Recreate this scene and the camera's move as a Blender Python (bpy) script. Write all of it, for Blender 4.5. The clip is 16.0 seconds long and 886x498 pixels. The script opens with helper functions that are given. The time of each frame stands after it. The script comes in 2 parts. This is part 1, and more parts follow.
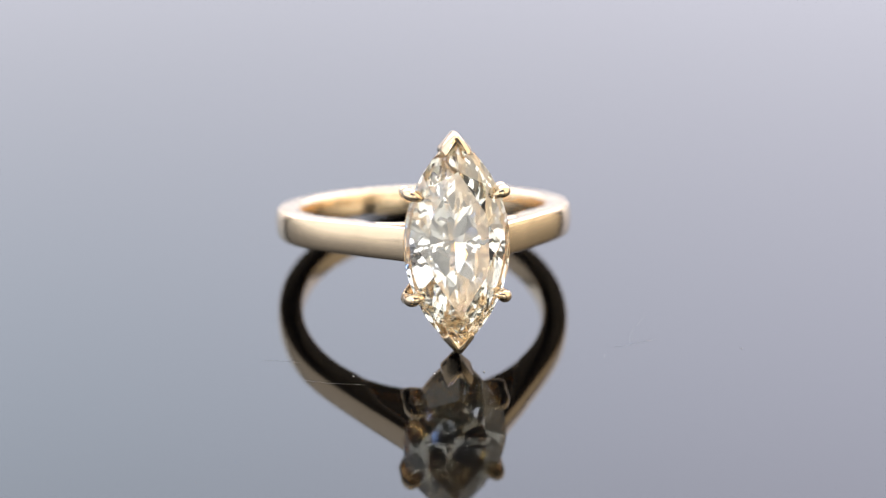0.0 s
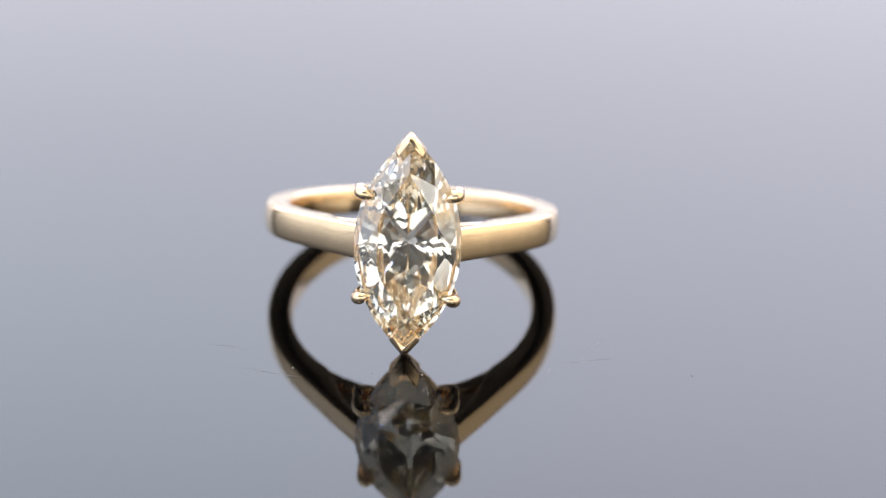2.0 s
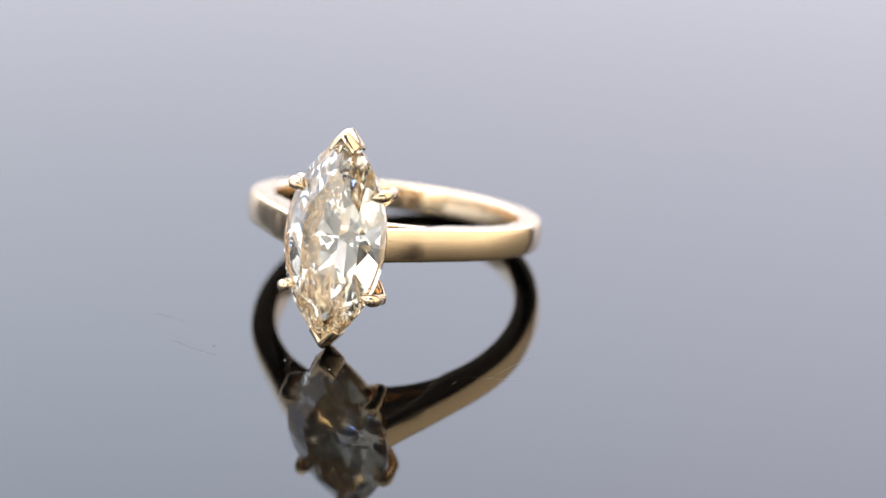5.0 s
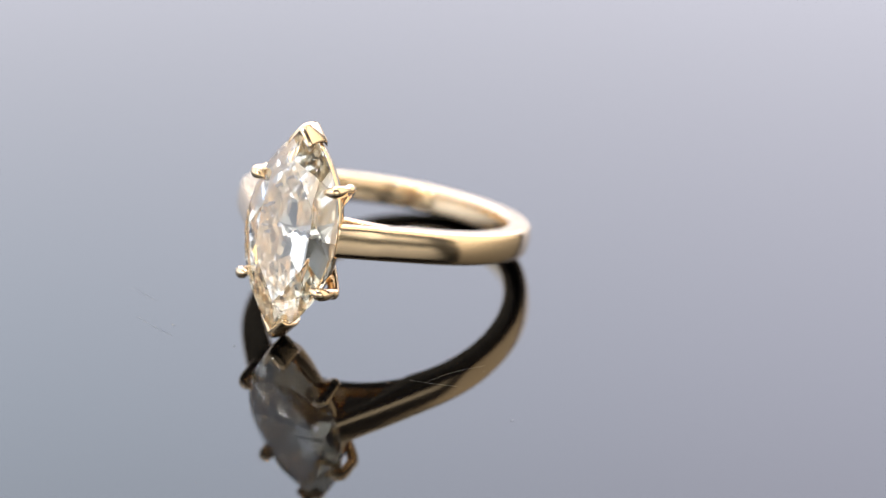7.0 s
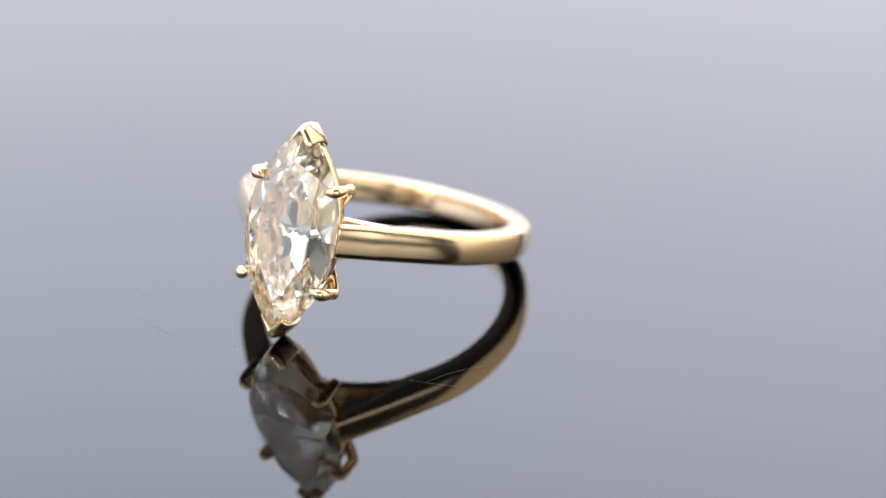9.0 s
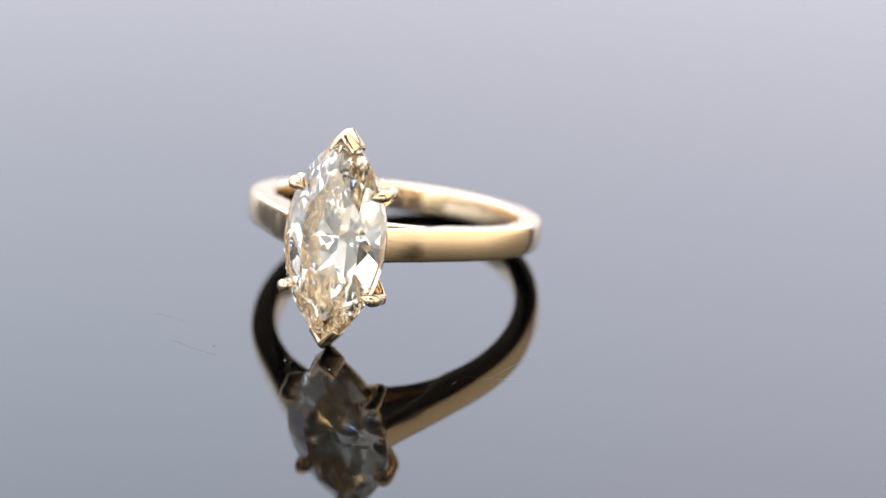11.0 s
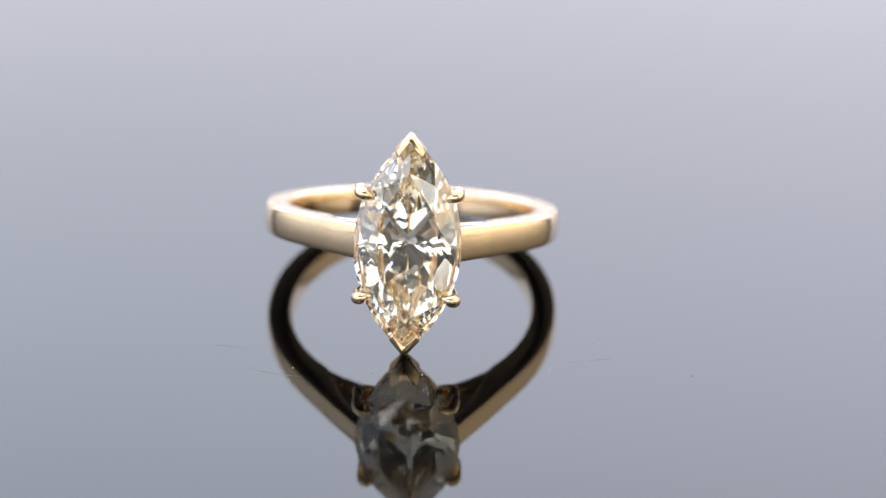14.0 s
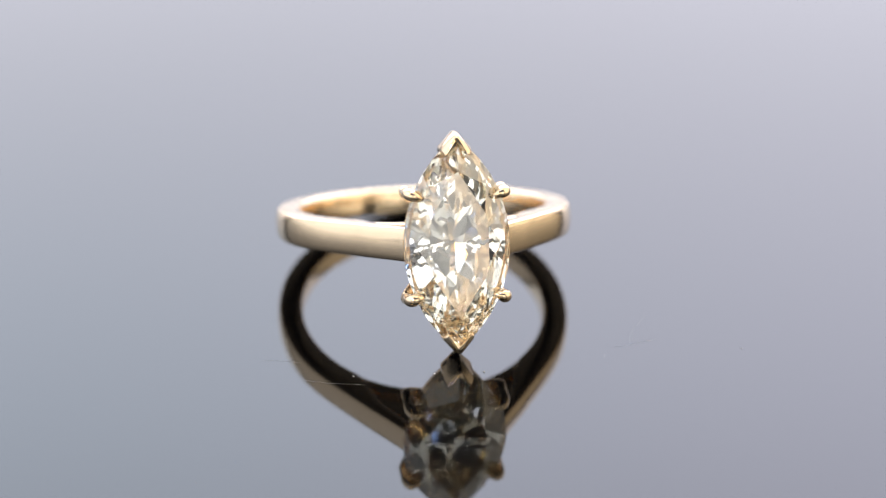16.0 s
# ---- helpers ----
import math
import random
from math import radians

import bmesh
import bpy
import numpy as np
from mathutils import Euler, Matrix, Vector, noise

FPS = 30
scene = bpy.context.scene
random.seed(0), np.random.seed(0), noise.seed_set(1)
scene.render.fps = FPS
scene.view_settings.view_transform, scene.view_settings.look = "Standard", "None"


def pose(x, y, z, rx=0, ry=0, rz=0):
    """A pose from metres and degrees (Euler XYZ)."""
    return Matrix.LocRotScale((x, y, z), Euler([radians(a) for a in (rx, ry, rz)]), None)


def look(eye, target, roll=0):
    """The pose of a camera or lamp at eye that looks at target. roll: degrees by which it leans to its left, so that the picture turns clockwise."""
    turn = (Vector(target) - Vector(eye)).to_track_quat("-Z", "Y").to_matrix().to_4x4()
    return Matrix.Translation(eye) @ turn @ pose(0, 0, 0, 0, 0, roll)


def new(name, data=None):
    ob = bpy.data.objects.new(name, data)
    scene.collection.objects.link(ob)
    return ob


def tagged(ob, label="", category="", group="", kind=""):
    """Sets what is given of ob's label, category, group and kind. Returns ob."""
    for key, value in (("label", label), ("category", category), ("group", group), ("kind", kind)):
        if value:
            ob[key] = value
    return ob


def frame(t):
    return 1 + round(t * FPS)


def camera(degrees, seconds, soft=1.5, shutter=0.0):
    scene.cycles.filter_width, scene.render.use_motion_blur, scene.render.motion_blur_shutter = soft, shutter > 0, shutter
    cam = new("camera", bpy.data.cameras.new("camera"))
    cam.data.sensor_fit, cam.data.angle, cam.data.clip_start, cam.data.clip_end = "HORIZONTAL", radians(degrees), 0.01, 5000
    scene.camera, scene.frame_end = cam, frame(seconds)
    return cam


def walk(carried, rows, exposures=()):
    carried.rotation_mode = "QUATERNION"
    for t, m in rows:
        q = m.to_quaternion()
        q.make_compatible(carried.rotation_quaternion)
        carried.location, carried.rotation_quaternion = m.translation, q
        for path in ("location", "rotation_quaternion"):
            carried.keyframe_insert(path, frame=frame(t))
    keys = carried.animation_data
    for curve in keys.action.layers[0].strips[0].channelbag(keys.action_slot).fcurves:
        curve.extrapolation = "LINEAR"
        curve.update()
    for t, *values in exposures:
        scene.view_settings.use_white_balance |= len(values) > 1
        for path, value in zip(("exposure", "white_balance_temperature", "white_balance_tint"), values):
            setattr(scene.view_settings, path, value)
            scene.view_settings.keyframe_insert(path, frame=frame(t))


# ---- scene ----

MM = 0.001

# ---- camera: macro lens, standing still ----
cam = camera(20.68, 16.0, 1.2)
TILT, REACH = radians(24.915), 0.169267
EYE = Vector((0, -REACH * math.cos(TILT), REACH * math.sin(TILT)))
STILL = look(EYE, (0, 0, 0), 0.45)
walk(cam, [(0, STILL), (16, STILL)])
cam.data.dof.use_dof = True
cam.data.dof.focus_distance = 0.1522
cam.data.dof.aperture_fstop = 21

# the turntable's axis, and its turn in degrees: out, and back the same way
AXIS = Vector((-1.955 * MM, 0.961 * MM, 0))
TURN_OUT = [(0, 10.9), (0.5, 8.06), (1, 5.21), (1.5, 2.37), (2, -0.47), (2.5, -3.31), (3, -6.16), (3.5, -9), (4, -11.84),
            (4.5, -14.69), (5, -17.53), (5.5, -20.37), (6, -23.22), (6.5, -26.06), (7, -28.9), (7.5, -31.62), (7.75, -32.86)]
TURN = TURN_OUT + [(8, -33.5)] + [(16 - t, a) for t, a in reversed(TURN_OUT)]


def on_table(t_angle, spot):
    """The pose of what stands at spot on the turntable, once it has turned by that angle."""
    turn = pose(0, 0, 0, 0, 0, t_angle)
    return Matrix.Translation(AXIS) @ turn @ Matrix.Translation(spot)


# ---- light ----
world = bpy.data.worlds.new("studio")
scene.world = world
world.use_nodes = True
world.node_tree.nodes["Background"].inputs[0].default_value = (0.5, 0.52, 0.56, 1)
world.node_tree.nodes["Background"].inputs[1].default_value = 0.05
scene.view_settings.exposure = 0.0
# light is thrown about many times inside a cut stone
scene.cycles.max_bounces, scene.cycles.glossy_bounces, scene.cycles.transmission_bounces = 28, 24, 24


def area_lamp(name, eye, target, sx, sy, radiance, colour):
    data = bpy.data.lights.new(name, "AREA")
    data.shape, data.size, data.size_y = "RECTANGLE", sx, sy
    data.energy = radiance * math.pi * sx * sy
    data.color = colour
    ob = new(name, data)
    ob.matrix_world = look(eye, target)
    return ob


# Added fill lamp, never in view; lifts the grey room walls.
area_lamp("added_room_fill", (0.3, 0.75, 1.66), (0.3, 0.75, 0), 0.9, 0.9, 6.0, (1, 0.97, 0.94))


# ---- materials ----
def material(name):
    m = bpy.data.materials.new(name)
    m.use_nodes = True
    n = m.node_tree.nodes
    return m, n, m.node_tree.links, n["Principled BSDF"]


def coords(n, links, scale):
    tc = n.new("ShaderNodeTexCoord")
    mp = n.new("ShaderNodeMapping")
    mp.inputs["Scale"].default_value = (scale, scale, scale)
    links.new(tc.outputs["Object"], mp.inputs["Vector"])
    return mp.outputs["Vector"]


def noise_node(n, links, scale, detail=4):
    tx = n.new("ShaderNodeTexNoise")
    tx.inputs["Scale"].default_value = 1.0
    tx.inputs["Detail"].default_value = detail
    links.new(coords(n, links, scale), tx.inputs["Vector"])
    return tx.outputs["Fac"]


def ramp(n, links, fac, stops):
    r = n.new("ShaderNodeValToRGB")
    r.color_ramp.elements[0].position, r.color_ramp.elements[0].color = stops[0][0], (*stops[0][1], 1)
    r.color_ramp.elements[1].position, r.color_ramp.elements[1].color = stops[-1][0], (*stops[-1][1], 1)
    for p, c in stops[1:-1]:
        e = r.color_ramp.elements.new(p)
        e.color = (*c, 1)
    links.new(fac, r.inputs["Fac"])
    return r.outputs["Color"]


def gold_material():
    m, n, links, b = material("polished yellow gold")
    b.inputs["Metallic"].default_value = 1.0
    links.new(ramp(n, links, noise_node(n, links, 300), [(0.3, (0.84, 0.645, 0.41)), (0.7, (0.87, 0.675, 0.44))]), b.inputs["Base Color"])
    links.new(ramp(n, links, noise_node(n, links, 900), [(0.3, (0.13, 0.13, 0.13)), (0.75, (0.2, 0.2, 0.2))]), b.inputs["Roughness"])
    bump = n.new("ShaderNodeBump")
    bump.inputs["Strength"].default_value = 0.05
    bump.inputs["Distance"].default_value = 0.00003
    links.new(noise_node(n, links, 700, 6), bump.inputs["Height"])
    links.new(bump.outputs["Normal"], b.inputs["Normal"])
    return m


def diamond_material():
    m, n, links, b = material("pale yellow diamond")
    n.remove(b)
    g = n.new("ShaderNodeBsdfGlass")
    g.inputs["Color"].default_value = (0.997, 0.998, 0.984, 1)
    g.inputs["Roughness"].default_value = 0.0
    g.inputs["IOR"].default_value = 2.417
    links.new(g.outputs[0], n["Material Output"].inputs["Surface"])
    return m


def acrylic_material():
    m, n, links, b = material("black gloss acrylic")
    b.inputs["Base Color"].default_value = (0.0008, 0.0008, 0.0009, 1)
    b.inputs["IOR"].default_value = 1.49
    links.new(ramp(n, links, noise_node(n, links, 40), [(0.3, (0.012, 0.012, 0.012)), (0.8, (0.03, 0.03, 0.03))]), b.inputs["Roughness"])
    return m


def plain_material(name, c0, c1, scale, rough):
    m, n, links, b = material(name)
    links.new(ramp(n, links, noise_node(n, links, scale), [(0.3, c0), (0.7, c1)]), b.inputs["Base Color"])
    b.inputs["Roughness"].default_value = rough
    return m


def softbox_material(name, strength, hot, reach, centre, edge):
    """A diffuser cloth with a lamp's falloff put into its glow colour: brightest at hot, fading over reach metres."""
    m, n, links, b = material(name)
    n.remove(b)
    em = n.new("ShaderNodeEmission")
    tc = n.new("ShaderNodeTexCoord")
    sub = n.new("ShaderNodeVectorMath")
    sub.operation = "DISTANCE"
    sub.inputs[1].default_value = hot
    links.new(tc.outputs["Object"], sub.inputs[0])
    mid = tuple((p * 0.6 + q * 0.4) for p, q in zip(centre, edge))
    links.new(ramp(n, links, sub.outputs["Value"], [(0.0, centre), (reach * 0.5, mid), (reach, edge)]), em.inputs["Color"])
    em.inputs["Strength"].default_value = strength
    links.new(em.outputs[0], n["Material Output"].inputs["Surface"])
    return m


def backdrop_material(name, strength, corners, low):
    """A glowing cloth, uneven light put into its colour: lower left and right, upper left and right, dim by the table.
    """
    m, n, links, b = material(name)
    n.remove(b)
    em = n.new("ShaderNodeEmission")
    tc = n.new("ShaderNodeTexCoord")
    sep = n.new("ShaderNodeSeparateXYZ")
    links.new(tc.outputs["Object"], sep.inputs[0])

    def span(out, v0, v1):
        r = n.new("ShaderNodeMapRange")
        r.interpolation_type = "SMOOTHSTEP"
        r.inputs["From Min"].default_value, r.inputs["From Max"].default_value = v0, v1
        links.new(out, r.inputs["Value"])
        return r.outputs["Result"]

    def mix(fac, p, q):
        x = n.new("ShaderNodeMix")
        x.data_type = "RGBA"
        links.new(fac, x.inputs["Factor"])
        for k, c in ((6, p), (7, q)):
            if isinstance(c, tuple):
                x.inputs[k].default_value = (*c, 1)
            else:
                links.new(c, x.inputs[k])
        return x.outputs[2]

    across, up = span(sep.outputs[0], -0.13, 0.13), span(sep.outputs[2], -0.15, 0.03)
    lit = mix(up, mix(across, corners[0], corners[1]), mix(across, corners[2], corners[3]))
    # Glow darkened low down, so that the gold rim reflects less.
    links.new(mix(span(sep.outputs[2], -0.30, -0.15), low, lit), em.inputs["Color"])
    em.inputs["Strength"].default_value = strength
    links.new(em.outputs[0], n["Material Output"].inputs["Surface"])
    return m


def glint_material(name, colour, strength):
    m, n, links, b = material(name)
    b.inputs["Base Color"].default_value = (*colour, 1)
    b.inputs["Emission Color"].default_value = (*colour, 1)
    b.inputs["Emission Strength"].default_value = strength
    return m


# Added glint sources, unseen; their colours tint the sparks in the stone.
GLINT_WARM = glint_material("warm glint source", (1.0, 0.62, 0.22), 110)
GLINT_COOL = glint_material("cool glint source", (0.25, 0.42, 1.0), 80)
GLINT_WHITE = glint_material("white glint source", (1.0, 0.95, 0.86), 110)
GOLD = gold_material()
DIAMOND = diamond_material()
ACRYLIC = acrylic_material()
WALL = plain_material("grey wall paint", (0.30, 0.30, 0.30), (0.34, 0.34, 0.335), 6, 0.6)
FLOOR = plain_material("grey floor", (0.22, 0.21, 0.20), (0.28, 0.27, 0.26), 9, 0.5)
BLACKTOP = plain_material("black table laminate", (0.012, 0.012, 0.013), (0.02, 0.02, 0.021), 60, 0.25)
CLOTH = backdrop_material("backdrop cloth with light in its colour", 2.9, ((1.065, 1.07, 1.21), (1.15, 1.145, 1.30), (1.20, 1.325, 1.55), (1.34, 1.37, 1.63)), (0.5, 0.5, 0.54))
# Cool and warm tints are made up, to put colour into the stone's facets.
COOL_TINT_CLOTH = softbox_material("side cloth with added cool tint", 2.2, (0, 0, 0.3), 0.7, (0.9, 0.96, 1.13), (0.54, 0.56, 0.62))
WARM_TINT_CLOTH = softbox_material("side cloth with added warm tint", 2.2, (0, 0, 0.3), 0.7, (1.1, 0.985, 0.82), (0.65, 0.575, 0.485))
TOP_FILL = softbox_material("top fill cloth", 2.3, (0, 0, 0), 0.8, (1.0, 0.99, 0.98), (0.6, 0.59, 0.58))
FRONT_FILL = softbox_material("front fill cloth", 3.1, (0, 0, 0.2), 0.46, (1.02, 0.995, 0.96), (0.42, 0.405, 0.38))
BLACK = plain_material("black nylon", (0.015, 0.015, 0.015), (0.025, 0.025, 0.025), 200, 0.7)
HAIR = plain_material("pale lint fibre", (0.26, 0.25, 0.24), (0.34, 0.33, 0.31), 4000, 0.45)
DUST = plain_material("pale dust", (0.38, 0.38, 0.37), (0.48, 0.48, 0.46), 4000, 0.8)
FEATHER = plain_material("white feather flaw", (0.75, 0.75, 0.73), (0.85, 0.85, 0.84), 5000, 0.3)
INCLUSION = plain_material("dark inclusion", (0.05, 0.04, 0.03), (0.1, 0.08, 0.06), 4000, 0.6)


# ---- mesh helpers ----
def part(name, bm, mat, parent=None, label="", smooth=False):
    me = bpy.data.meshes.new(name)
    bmesh.ops.recalc_face_normals(bm, faces=bm.faces[:])
    for f in bm.faces:
        f.smooth = smooth
    bm.to_mesh(me)
    bm.free()
    me.materials.append(mat)
    ob = new(name, me)
    if parent:
        ob.parent = parent
    if label:
        ob["label"] = label
    return ob


def box_bm(x0, y0, z0, x1, y1, z1, bevel=0.0):
    bm = bmesh.new()
    bmesh.ops.create_cube(bm, size=1, matrix=Matrix.LocRotScale(((x0 + x1) / 2, (y0 + y1) / 2, (z0 + z1) / 2), None, (x1 - x0, y1 - y0, z1 - z0)))
    if bevel:
        bmesh.ops.bevel(bm, geom=bm.edges[:], offset=bevel, segments=3, profile=0.5, affect="EDGES")
    return bm


def loft(rings, closed=False, caps=True):
    """A skin over rings of points, all with the same count."""
    bm = bmesh.new()
    vs = [[bm.verts.new(p) for p in r] for r in rings]
    count = len(rings[0])
    pairs = list(zip(vs, vs[1:])) + ([(vs[-1], vs[0])] if closed else [])
    for a, b in pairs:
        for i in range(count):
            j = (i + 1) % count
            bm.faces.new((a[i], a[j], b[j], b[i]))
    if caps and not closed:
        bm.faces.new(vs[0][::-1])
        bm.faces.new(vs[-1])
    return bm


def sweep(path, radii, sides=14, flat=(1.0, 1.0), up=Vector((0, 0, 1))):
    """A round bar along a path; flat squeezes its two cross axes."""
    rings = []
    for i, p in enumerate(path):
        a, b = path[max(i - 1, 0)], path[min(i + 1, len(path) - 1)]
        t = (b - a).normalized()
        s = t.cross(up)
        s = s.normalized() if s.length > 1e-6 else Vector((1, 0, 0))
        u = s.cross(t)
        rings.append([p + radii[i] * (flat[0] * math.cos(q) * s + flat[1] * math.sin(q) * u)
                      for q in [2 * math.pi * k / sides for k in range(sides)]])
    return loft(rings)


def smooth_path(points, steps=6):
    """A Catmull-Rom curve through the points (position, radius)."""
    out, rad = [], []
    n = len(points)
    for i in range(n - 1):
        p0, p1, p2, p3 = (points[max(i - 1, 0)], points[i], points[i + 1], points[min(i + 2, n - 1)])
        for s in range(steps + (i == n - 2)):
            u = s / steps
            w = (-0.5 * u + u * u - 0.5 * u ** 3, 1 - 2.5 * u * u + 1.5 * u ** 3, 0.5 * u + 2 * u * u - 1.5 * u ** 3, -0.5 * u * u + 0.5 * u ** 3)
            out.append(sum((Vector(p[0]) * k for p, k in zip((p0, p1, p2, p3), w)), Vector()))
            rad.append(max(sum(p[1] * k for p, k in zip((p0, p1, p2, p3), w)), 0.002))
    return out, rad


# ---- the room that closes the place ----
def build_room():
    x0, x1, y0, y1, z0, z1 = -1.6, 1.6, -2.0, 1.5, -0.78, 1.72
    t = 0.1
    tagged(part("floor", box_bm(x0 - t, y0 - t, z0 - t, x1 + t, y1 + t, z0), FLOOR), "plain grey studio floor", "floor", kind="structure")
    tagged(part("ceiling", box_bm(x0 - t, y0 - t, z1, x1 + t, y1 + t, z1 + t), WALL), "plain grey painted studio ceiling", "ceiling", kind="structure")
    tagged(part("wall_north", box_bm(x0, y1, z0, x1, y1 + t, z1), WALL), "plain grey painted studio wall", "wall", kind="structure")
    tagged(part("wall_south", box_bm(x0, y0 - t, z0, x1, y0, z1), WALL), "plain grey painted studio wall", "wall", kind="structure")
    tagged(part("wall_west", box_bm(x0 - t, y0 - t, z0, x0, y1 + t, z1), WALL), "plain grey painted studio wall", "wall", kind="structure")
    tagged(part("wall_east", box_bm(x1, y0 - t, z0, x1 + t, y1 + t, z1), WALL), "plain grey painted studio wall", "wall", kind="structure")


def build_table():
    table = tagged(new("table"), "black laminate studio table under the turntable", "table")
    table.location = (0, 0, -0.78)
    part("tabletop", box_bm(-0.8, -0.75, 0.72, 0.8, 0.55, 0.755, 0.004), BLACKTOP, table)
    for sx in (-1, 1):
        for y in (-0.7, 0.5):
            part("leg", box_bm(sx * 0.75 - 0.025, y - 0.025, 0, sx * 0.75 + 0.025, y + 0.025, 0.72, 0.003), BLACKTOP, table)


def build_softbox(label, place, turn, half, low, high, cloth, posts=False):
    """A lit cloth in a black frame; it faces its own -y."""
    box = tagged(new("softbox"), label, "softbox", "studio softboxes")
    box.matrix_world = pose(*place, 0, 0, turn)
    part("diffuser", box_bm(-half, 0, low, half, 0.006, high), cloth, box, "glowing white diffuser cloth")
    for sx in (-1, 1):
        x = sx * (half + 0.016)
        part("frame", box_bm(x - 0.015, -0.012, low - 0.02, x + 0.015, 0.03, high + 0.03, 0.003), BLACK, box)
    part("frame", box_bm(-half, -0.012, high + 0.001, half, 0.03, high + 0.03, 0.003), BLACK, box)
    part("frame", box_bm(-half, -0.002, low - 0.02, half, 0.03, low - 0.001, 0.003), BLACK, box)
    if posts:
        for sx in (-1, 1):
            x = sx * (half + 0.016)
            part("post", box_bm(x - 0.01, 0.0, -0.025 - place[2], x + 0.01, 0.02, low - 0.021), BLACK, box)
    return box


def build_softboxes():
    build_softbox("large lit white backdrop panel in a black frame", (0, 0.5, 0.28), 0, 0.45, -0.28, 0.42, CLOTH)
    build_softbox("tall lit side panel in a black frame, glow tint added", (0.46, 0.07, 0.3), -90, 0.33, -0.31, 0.5, WARM_TINT_CLOTH)
    build_softbox("tall lit side panel in a black frame, glow tint added", (-0.46, -0.02, 0.3), 90, 0.42, -0.31, 0.5, COOL_TINT_CLOTH)
    # Added front fill, unseen; bright high up for the stone, dark gap between.
    build_softbox("added white front fill panel on two black posts", (0.385, -0.66, 0.24), 180, 0.33, -0.17, 0.22, FRONT_FILL, True)
    build_softbox("added white front fill panel on two black posts", (-0.385, -0.66, 0.24), 180, 0.33, -0.17, 0.22, FRONT_FILL, True)
    # Added overhead fill, out of view; brightens the stone's facets.
    top = build_softbox("added unseen white top fill panel in a black frame", (0, -0.1, 0.9), 0, 0.42, -0.4, 0.4, TOP_FILL)
    top.matrix_world = pose(0, 0.12, 0.9, 90, 0, 0)
    for sx in (-1, 1):
        for k in (-0.4, 0.4):
            part("hanging_rod", box_bm(sx * 0.436 - 0.004, 0.03, k - 0.004, sx * 0.436 + 0.004, 0.822, k + 0.004), BLACK, top)


def build_glint_panel(x, y, z):
    """Added for glints: a panel of bare diodes in rows, warm and cool by turns, on a thin stand."""
    lamp = tagged(new("glint_panel"), "added unseen black lamp panel with rows of bright diodes", "lamp", "studio lamp panels")
    lamp.location = (x, y, -0.025)
    head = look((0, 0, z + 0.025), (-x, -y, 0.025))
    bm = box_bm(-0.14, -0.1, 0.006, 0.14, 0.1, 0.024, 0.002)
    bm.transform(head)
    part("housing", bm, BLACK, lamp)
    shapes = []
    for k, mat in enumerate((GLINT_WARM, GLINT_COOL, GLINT_WHITE)):
        bm = bmesh.new()
        bmesh.ops.create_uvsphere(bm, u_segments=12, v_segments=8, radius=0.0085)
        me = bpy.data.meshes.new("diode")
        bm.to_mesh(me)
        bm.free()
        me.materials.append(mat)
        shapes.append(me)
    for i in range(6):
        for j in range(4):
            ob = new("diode", shapes[(i + 2 * j) % 3])
            ob.parent = lamp
            ob.matrix_basis = head @ Matrix.Translation((-0.115 + 0.046 * i, -0.072 + 0.048 * j, 0))
    bm = bmesh.new()
    bmesh.ops.create_cone(bm, cap_ends=True, segments=16, radius1=0.005, radius2=0.005, depth=z + 0.02, matrix=Matrix.Translation((0, -0.014, (z + 0.02) / 2)))
    part("pole", bm, BLACK, lamp)
    bm = bmesh.new()
    bmesh.ops.create_cone(bm, cap_ends=True, segments=24, radius1=0.05, radius2=0.048, depth=0.008, matrix=Matrix.Translation((0, -0.014, 0.004)))
    part("foot", bm, BLACK, lamp)


def build_glint_panels():
    build_glint_panel(-0.297, -0.38, 0.435)
    build_glint_panel(-0.075, -0.2, 0.68)


def build_turntable():
    tt = tagged(new("turntable"), "black gloss acrylic turntable disc, mirror-like, slowly turning", "turntable")
    tt.location = AXIS
    r = 0.14
    prof = [(0.0, -0.006), (r - 0.001, -0.006), (r, -0.005), (r, -0.0008), (r - 0.0008, 0.0)]
    bm = bmesh.new()
    n = 128
    rows = [[bm.verts.new((p[0] * math.cos(a), p[0] * math.sin(a), p[1])) for a in [2 * math.pi * k / n for k in range(n)]] for p in prof[1:]]
    for a, b in zip(rows, rows[1:]):
        for i in range(n):
            bm.faces.new((a[i], a[(i + 1) % n], b[(i + 1) % n], b[i]))
    bm.faces.new(rows[-1])
    bm.faces.new(rows[0][::-1])
    part("disc", bm, ACRYLIC, tt)
    bm = bmesh.new()
    bmesh.ops.create_cone(bm, cap_ends=True, segments=64, radius1=0.06, radius2=0.055, depth=0.019, matrix=Matrix.Translation((0, 0, -0.0155)))
    part("base", bm, BLACK, tt)
    return tt


# ---- the ring; all in millimetres: x across the face, n out of it, k up along the stone ----
H, A_SIDE, B_SIDE, LEAN, REACH_MM, R_OUT, R_IN = 7.119, 3.01, 3.433, radians(16.109), 12.95, 9.9, 8.3
LIFT, ROLL, BAND_ROLL = 0.4065, 0.0270, 0.023     # the face's lower point stands clear of the table; the stone sits a little askew
BASE_SPOT = Vector((-0.143 * MM, -16.231 * MM, 0))
FACE = Matrix(((1, 0, 0, 0), (0, -math.cos(LEAN), math.sin(LEAN), 0), (0, math.sin(LEAN), math.cos(LEAN), H * math.cos(LEAN) + LIFT), (0, 0, 0, 1)))
TO_RING = Matrix.Diagonal((MM, MM, MM, 1)) @ FACE
ARC, ARC_C = 8.5, 5.1          # the two arcs of the marquise outline


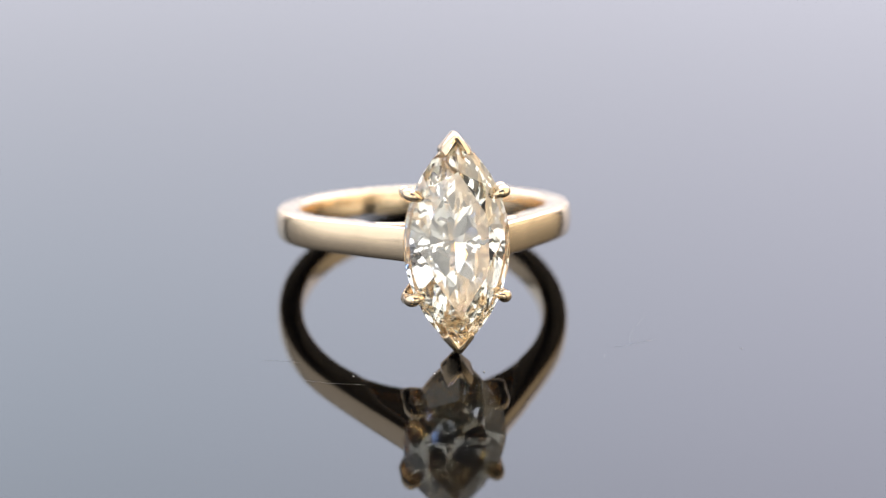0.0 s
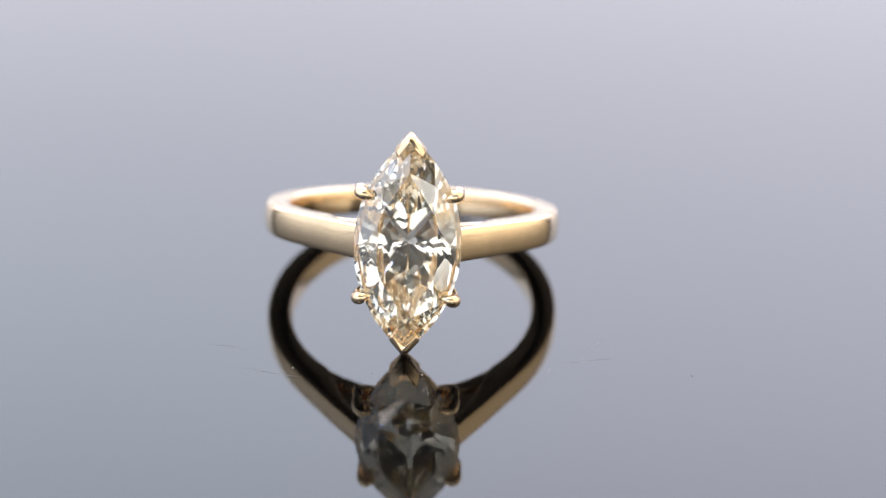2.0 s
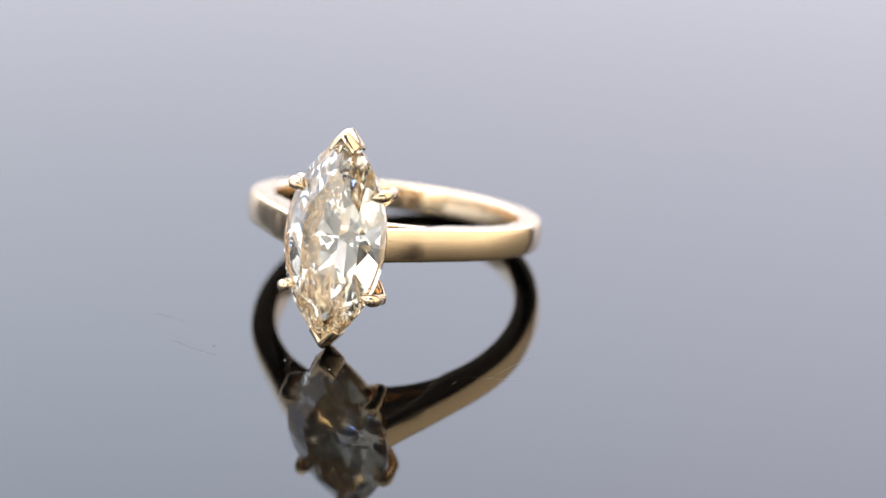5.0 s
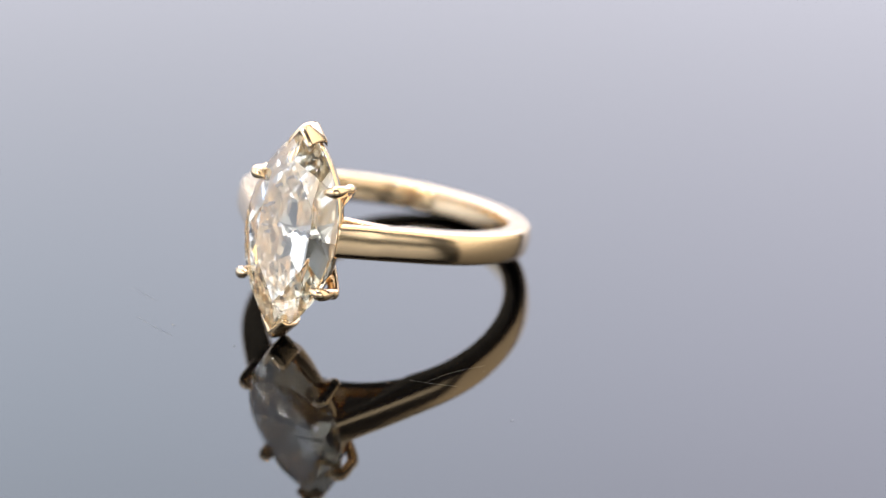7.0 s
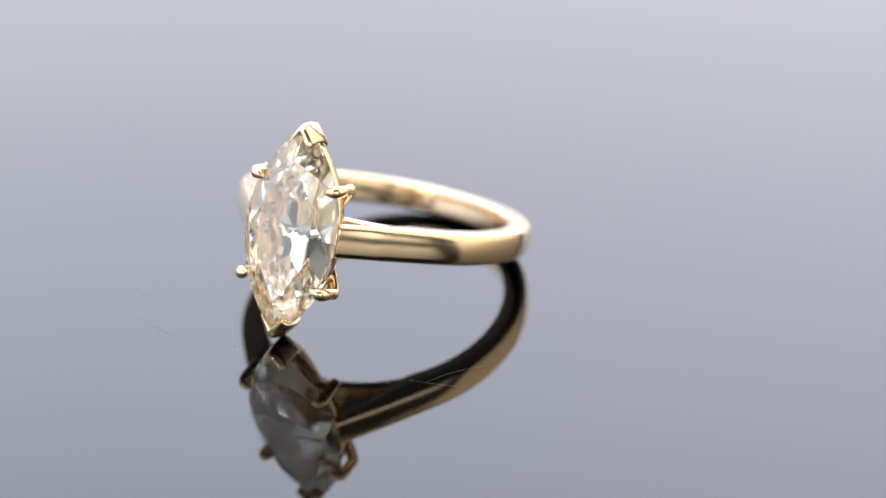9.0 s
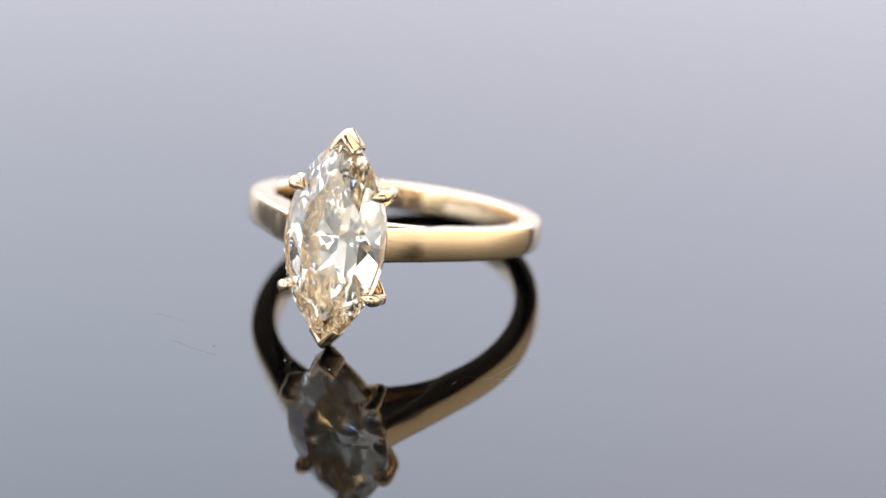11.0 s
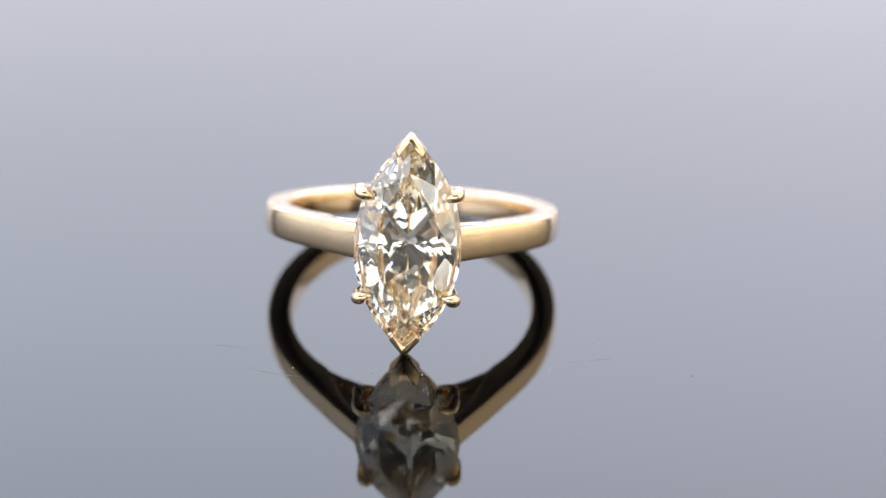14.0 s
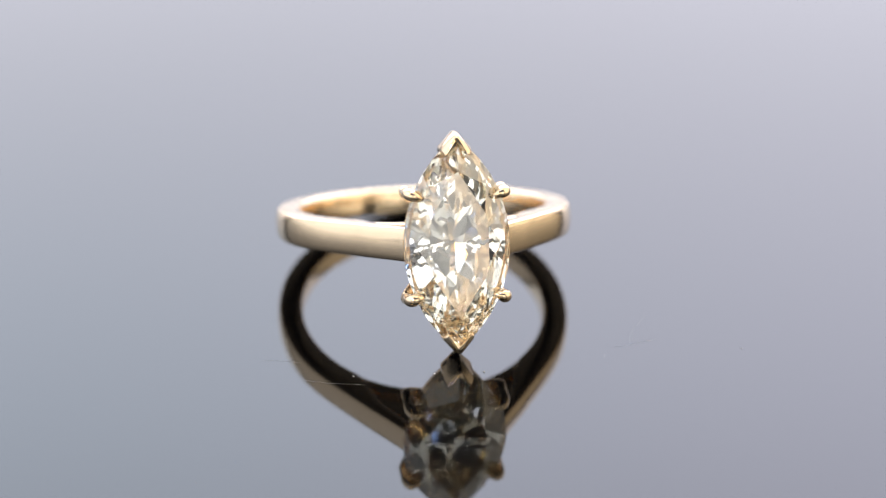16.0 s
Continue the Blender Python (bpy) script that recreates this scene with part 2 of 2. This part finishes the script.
def outline(s, b, grow=0.0):
    """A point on the marquise's outline, on the side s, at the arc's angle b."""
    r = ARC + grow
    return s * (r * math.cos(b) - ARC_C), r * math.sin(b)


def in_ring(bm, askew=True):
    bm.transform(TO_RING @ Matrix.Rotation(ROLL if askew else BAND_ROLL, 4, "Y"))
    return bm


GIRDLE = -0.55
WAIST, KEEL = 40.2, 39.0      # the pavilion's slope about the middle, and towards the points


def cut(bm, point, normal):
    """Grind one flat facet on the block."""
    res = bmesh.ops.bisect_plane(bm, geom=bm.verts[:] + bm.edges[:] + bm.faces[:], dist=1e-6, plane_co=point, plane_no=normal, clear_outer=True)
    edges = [e for e in res["geom_cut"] if isinstance(e, bmesh.types.BMEdge)]
    if len(edges) > 2:
        bmesh.ops.contextual_create(bm, geom=edges)


def gem_bm():
    """A marquise brilliant cut from a block, facet by facet (x, k, n as x, y, z); hand cutting leaves small errors."""
    rng = random.Random(7)
    bm = bmesh.new()
    bmesh.ops.create_cube(bm, size=1, matrix=Matrix.LocRotScale((0, 0, -0.9), None, (8, 15, 6.4)))
    g, crown = 0.06, 0.95

    def facet(s, b, z, al, up):
        q = radians(b + rng.uniform(-0.8, 0.8))
        al += radians(rng.uniform(-0.3, 0.3))
        x, y = outline(s, q)
        cut(bm, (x, y, z), (s * math.cos(q) * math.sin(al), math.sin(q) * math.sin(al), up * math.cos(al)))

    def slope(b):
        return radians(KEEL if abs(b) > 32 else WAIST)

    for s in (-1, 1):
        for b in range(-49, 50, 7):
            q = radians(b)
            x, y = outline(s, q)
            cut(bm, (x, y, 0), (s * math.cos(q), math.sin(q), 0))
    for s in (-1, 1):
        for b in (-45, -16, 16, 45):
            facet(s, b, g, radians(32 if abs(b) < 20 else 29), 1)
        for b in (-52, -37, -26, -7, 7, 26, 37, 52):
            facet(s, b, g * 1.4, radians(38 if abs(b) < 30 else 34), 1)
        for b in (-33, 0, 33):
            q = radians(b)
            x, y = outline(s, q)
            al = radians(19)
            cut(bm, (x * 0.58, y * 0.64, crown - 0.03), (s * math.cos(q) * math.sin(al), math.sin(q) * math.sin(al), math.cos(al)))
    for sy in (-1, 1):
        for dx, al in ((0.0, 27), (-0.22, 29.5), (0.24, 30), (-0.42, 33), (0.45, 32.5), (-0.66, 37), (0.62, 36)):
            al = radians(al)
            cut(bm, (0, sy * 6.75, g), (dx * math.sin(al), sy * math.sqrt(1 - dx * dx) * math.sin(al), math.cos(al)))
    cut(bm, (0, 0, crown), (0, 0, 1))
    for s in (-1, 1):
        for b in (-30, -13, 13, 30):
            facet(s, b, -g, slope(b), -1)
        for b in (-24, -6, 6, 24):
            facet(s, b, -g, slope(b) + radians(1.2), -1)
        for b, steep in ((34, 1.6), (36, -0.4), (38.5, 2.4), (41, -1.0), (43, 1.9), (45, -0.6), (47, 2.6), (49, -1.4), (51, 2.2), (53, 0.2), (56, 1.4)):
            for e in (-1, 1):
                facet(s, b * e, -g, slope(b) + radians(steep + rng.uniform(-0.9, 0.9)), -1)
        for b in (-27, -18, -9, 0, 9, 18, 27):
            facet(s, b, -g, slope(b) + radians(3.4), -1)
    bm.transform(Matrix(((1, 0, 0, 0), (0, 0, 1, GIRDLE), (0, 1, 0, 0), (0, 0, 0, 1))))
    return bm


def shank_section(phi, r0, r1, half, dome=0.08):
    """A rounded oblong between two radii, at the angle phi from the front."""
    pts = []
    e = min(0.32, (r1 - r0) * 0.3, half * 0.35)
    corners = [(r1 - e, half - e, 0), (r0 + e, half - e, 90), (r0 + e, -half + e, 180), (r1 - e, -half + e, 270)]
    for cr, ck, start in corners:
        for i in range(4):
            q = radians(start + 30 * i)
            pts.append((cr + e * math.cos(q), ck + e * math.sin(q)))
        if start == 270:
            for u in (-0.5, 0, 0.5):
                pts.append((r1 + dome * (1 - u * u * 2), u * 2 * (half - e) * 0.8))
    return [Vector((r * math.sin(phi), -REACH_MM + r * math.cos(phi), k)) for r, k in pts]


def shank_bm():
    """The band: a circle at the back, two straight arms that rise to the head."""
    hx, hn = 2.95, REACH_MM - 0.45
    far, at = math.hypot(hx, hn), math.atan2(hx, hn)
    ph_t = at + math.acos(R_OUT / far)
    def reach(a):
        r = R_OUT / math.cos(ph_t - a) if a < ph_t else R_OUT
        if a < radians(88):
            r += 0.2 * math.sin(math.pi * (radians(88) - a) / (radians(88) - at)) ** 2
        return r

    rings = []
    n = 150
    for i in range(n + 1):
        u = i / n
        phi = at + (2 * math.pi - 2 * at) * u
        a = min(phi, 2 * math.pi - phi)
        soft = radians(11) * min(1.0, (a - at) / radians(14))      # the arms flow into the hoop
        r1 = sum(w * reach(a + soft * q) for q, w in ((-1, 0.1), (-0.5, 0.2), (0, 0.4), (0.5, 0.2), (1, 0.1)))
        v = min(max((radians(43) - a) / radians(20), 0), 1)
        v = v * v * (3 - 2 * v)
        r0 = R_IN + v * (r1 - 1.15 - R_IN)
        half = 0.94 + 0.15 * max(0.0, math.cos(a / 2)) ** 2
        rings.append(shank_section(phi, r0, r1, half))
    return loft(rings)


def bridge_bm():
    rings = []
    for i in range(41):
        phi = radians(-42 + 84 * i / 40)
        rings.append(shank_section(phi, R_IN, 9.15, 0.82 + 0.1 * math.cos(phi), 0.02))
    return loft(rings)


def web_bm(side):
    """The recessed wall that fills the wedge between an arm and the bridge."""
    rings = []
    for i in range(13):
        phi = radians(12 + 27 * i / 12)
        r1 = 11.2 - 1.9 * i / 12
        rings.append(shank_section(side * phi, 8.8, r1, 0.5, 0.0))
    return loft(rings)


def marquise_loop(grow, n_level, count=36):
    pts = []
    for s, order in ((1, 1), (-1, -1)):
        for i in range(count):
            b = radians(-52 + 104 * i / (count - 1)) * order
            x, k = outline(s, b, grow)
            pts.append(Vector((x, n_level, k)))
    return pts


def rail_bm():
    """The gallery rail under the girdle: a hoop in the stone's outline."""
    rings = [marquise_loop(-0.44, -1.0), marquise_loop(-0.31, -1.05), marquise_loop(-0.28, -1.5), marquise_loop(-0.42, -1.95),
             marquise_loop(-0.66, -2.0), marquise_loop(-0.84, -1.8), marquise_loop(-0.82, -1.35), marquise_loop(-0.62, -1.08)]
    return loft(rings, closed=True)


def grain_bm():
    bm = bmesh.new()
    for p in marquise_loop(-0.29, -0.98, 56):
        bmesh.ops.create_icosphere(bm, subdivisions=1, radius=0.085, matrix=Matrix.Translation(p))
    return bm


def claw_bm(sx, sk):
    """A side claw: from the head's base out past the girdle, and over the stone's edge."""
    nx, nk = 0.96 * sx, 0.28 * sk
    gx, gk = A_SIDE * sx, (B_SIDE - (0.18 if sk > 0 else 0.0)) * sk

    def at(out, n):
        return (gx + out * nx, n, gk + out * nk)

    pts = [((0.75 * sx, -3.9, 0.9 * sk), 0.40), ((1.75 * sx, -3.05, 2.1 * sk), 0.40), (at(-0.02, -1.9), 0.38), (at(0.10, -1.25), 0.36),
           (at(0.10, -0.65), 0.39), (at(0.0, -0.28), 0.42), (at(-0.2, -0.06), 0.39), (at(-0.5, 0.0), 0.26), (at(-0.78, -0.02), 0.10)]
    path, rad = smooth_path(pts, 5)
    return sweep(path, rad, 16, up=Vector((nk, 0, -nx)))


def tip_prong_bm(sk):
    """The chevron that guards a point of the stone, with a leg to the head's base."""
    levels = []
    for n, grow in ((-2.0, -0.34), (-1.7, -0.08), (-1.4, 0.0), (-0.6, 0.0), (-0.25, -0.06), (0.05, -0.2), (0.2, -0.4)):
        apex = H + grow
        levels.append([Vector((x, n, sk * k)) for x, k in (
            (0, apex), (0.16, apex - 0.07), (0.98 + grow * 0.6, apex - 0.98), (1.0 + grow * 0.6, apex - 1.16), (0.74 + grow * 0.2, apex - 1.28 - grow * 0.9),
            (0.0, apex - 0.70 - grow), (-0.74 - grow * 0.2, apex - 1.28 - grow * 0.9), (-1.0 - grow * 0.6, apex - 1.16), (-0.98 - grow * 0.6, apex - 0.98), (-0.16, apex - 0.07))])
    bm = loft(levels)
    bmesh.ops.bevel(bm, geom=[e for e in bm.edges if e.calc_face_angle(0) > 0.5], offset=0.13, segments=3, profile=0.5, affect="EDGES")
    return bm


def tip_leg_bm(sk):
    pts = [((0, -3.8, 1.3 * sk), 0.42), ((0, -3.2, 3.4 * sk), 0.42), ((0, -2.4, 5.3 * sk), 0.4), ((0, -1.5, 6.35 * sk), 0.36)]
    path, rad = smooth_path(pts, 6)
    return sweep(path, rad, 14, flat=(1.0, 1.0), up=Vector((1, 0, 0)))


def fleck_bm():
    """Small dark flaws under the crown."""
    bm = bmesh.new()
    for x, k, n, r in ((0.75, 3.4, -0.35, 0.075), (0.92, 3.28, -0.4, 0.05), (0.6, 3.55, -0.42, 0.04), (-0.2, 5.1, -0.5, 0.045), (1.3, -0.6, -0.6, 0.04)):
        bmesh.ops.create_icosphere(bm, subdivisions=1, radius=r, matrix=Matrix.LocRotScale((x, n, k), Euler((x, k, n)), (1.5, 0.6, 0.8)))
    return bm


def feather_bm():
    """A jagged crack sheet just right of the stone's centre."""
    rng = random.Random(3)
    edge = [Vector((0.55 + 1.7 * i / 9 + rng.uniform(-0.06, 0.06), -0.55 - 0.10 * (i % 3), 0.12 + 0.10 * math.sin(i * 1.9))) for i in range(10)]
    rings = []
    for i, p in enumerate(edge):
        h = 0.07 + 0.09 * math.sin(math.pi * i / 9) + rng.uniform(0, 0.03)
        rings.append([p + Vector((0, 0.012, h)), p + Vector((0, -0.012, h * 0.8)), p + Vector((0, -0.03, -h * 0.5)), p + Vector((0, 0.0, -h * 0.6))])
    return loft(rings)


def build_ring():
    ring = tagged(new("diamond_ring"), "polished yellow gold solitaire ring with marquise diamond on black acrylic", "ring")
    part("shank", in_ring(shank_bm(), False), GOLD, ring, "polished yellow gold band", True)
    part("bridge", in_ring(bridge_bm(), False), GOLD, ring, "", True)
    for side in (-1, 1):
        part("shoulder_web", in_ring(web_bm(side), False), GOLD, ring, "", True)
    part("gallery_rail", in_ring(rail_bm()), GOLD, ring, "", True)
    part("milgrain_edge", in_ring(grain_bm()), GOLD, ring, "beaded gold edge under the stone", True)
    for sk in (1, -1):
        prong = part("chevron_prong", in_ring(tip_prong_bm(sk)), GOLD, ring, "gold V-shaped prong", True)
        part("leg", in_ring(tip_leg_bm(sk)), GOLD, prong, "", True)
        for sx in (-1, 1):
            part("claw_prong", in_ring(claw_bm(sx, sk)), GOLD, ring, "rounded gold claw", True)
    stone = part("diamond", in_ring(gem_bm()), DIAMOND, ring, "pale yellow marquise-cut diamond")
    part("inclusion", in_ring(fleck_bm()), INCLUSION, stone, "tiny dark flecks inside the diamond")
    part("feather", in_ring(feather_bm()), FEATHER, stone, "fine white feather flaw inside the diamond")
    return ring


def build_fibre(points, thick):
    """A fine hair or fibre of lint on the disc, its points in millimetres from the disc's axis."""
    base = Vector((*points[0], 0))
    path, rad = smooth_path([(Vector((x, y, thick)) - base, thick * (0.4 if i in (0, len(points) - 1) else 1.0)) for i, (x, y) in enumerate(points)], 6)
    bm = sweep(path, rad, 6)
    bm.transform(Matrix.Diagonal((MM, MM, MM, 1)))
    ob = tagged(part("lint_fibre", bm, HAIR, None, "", True), "fine pale lint fibre lying on black acrylic", "lint", "lint on the disc")
    return ob, base * MM


def build_speck(x, y, r):
    bm = bmesh.new()
    bmesh.ops.create_icosphere(bm, subdivisions=2, radius=r * MM)
    for v in bm.verts:
        v.co *= 1 + 0.35 * noise.noise(v.co * 9000 + Vector((x, y, 0)))
        v.co.z = v.co.z * 0.6
    low = min(v.co.z for v in bm.verts)
    for v in bm.verts:
        v.co.z -= low
    ob = tagged(part("dust_speck", bm, DUST, None, "", True), "tiny pale dust speck lying on black acrylic", "dust", "dust on the disc")
    return ob, Vector((x * MM, y * MM, 0))


def build_dirt():
    lying = [build_fibre([(-10.32, -18.98), (-9.5, -19.35), (-8.71, -19.65), (-7.6, -19.98), (-6.58, -20.23)], 0.0045),
             build_fibre([(-12.75, -15.85), (-11.9, -16.0), (-11.25, -16.2), (-10.3, -16.6)], 0.0045),
             build_fibre([(9.79, -17.91), (10.8, -17.75), (11.9, -17.45), (12.8, -17.2)], 0.003),
             build_fibre([(10.9, -17.66), (11.2, -16.6), (11.71, -15.58), (12.3, -14.7), (12.96, -13.92)], 0.003),
             build_fibre([(8.8, -19.2), (8.84, -19.0), (8.95, -18.7)], 0.0045)]
    lying += [build_speck(17.8, -19.44, 0.036), build_speck(-2.23, -19.51, 0.045), build_speck(0.87, -19.78, 0.05), build_speck(-7.3, -19.0, 0.04),
              build_speck(12.1, -15.2, 0.018), build_speck(11.3, -16.9, 0.018), build_speck(13.3, -14.6, 0.018)]
    return lying


build_room()
build_table()
build_softboxes()
build_glint_panels()
turntable = build_turntable()
ring = build_ring()
dirt = build_dirt()


def motions():
    walk(ring, [(t, on_table(a, BASE_SPOT)) for t, a in TURN])
    for ob, spot in dirt:
        walk(ob, [(t, on_table(a, spot)) for t, a in TURN])
    walk(turntable, [(t, on_table(a, Vector((0, 0, 0)))) for t, a in TURN])


motions()
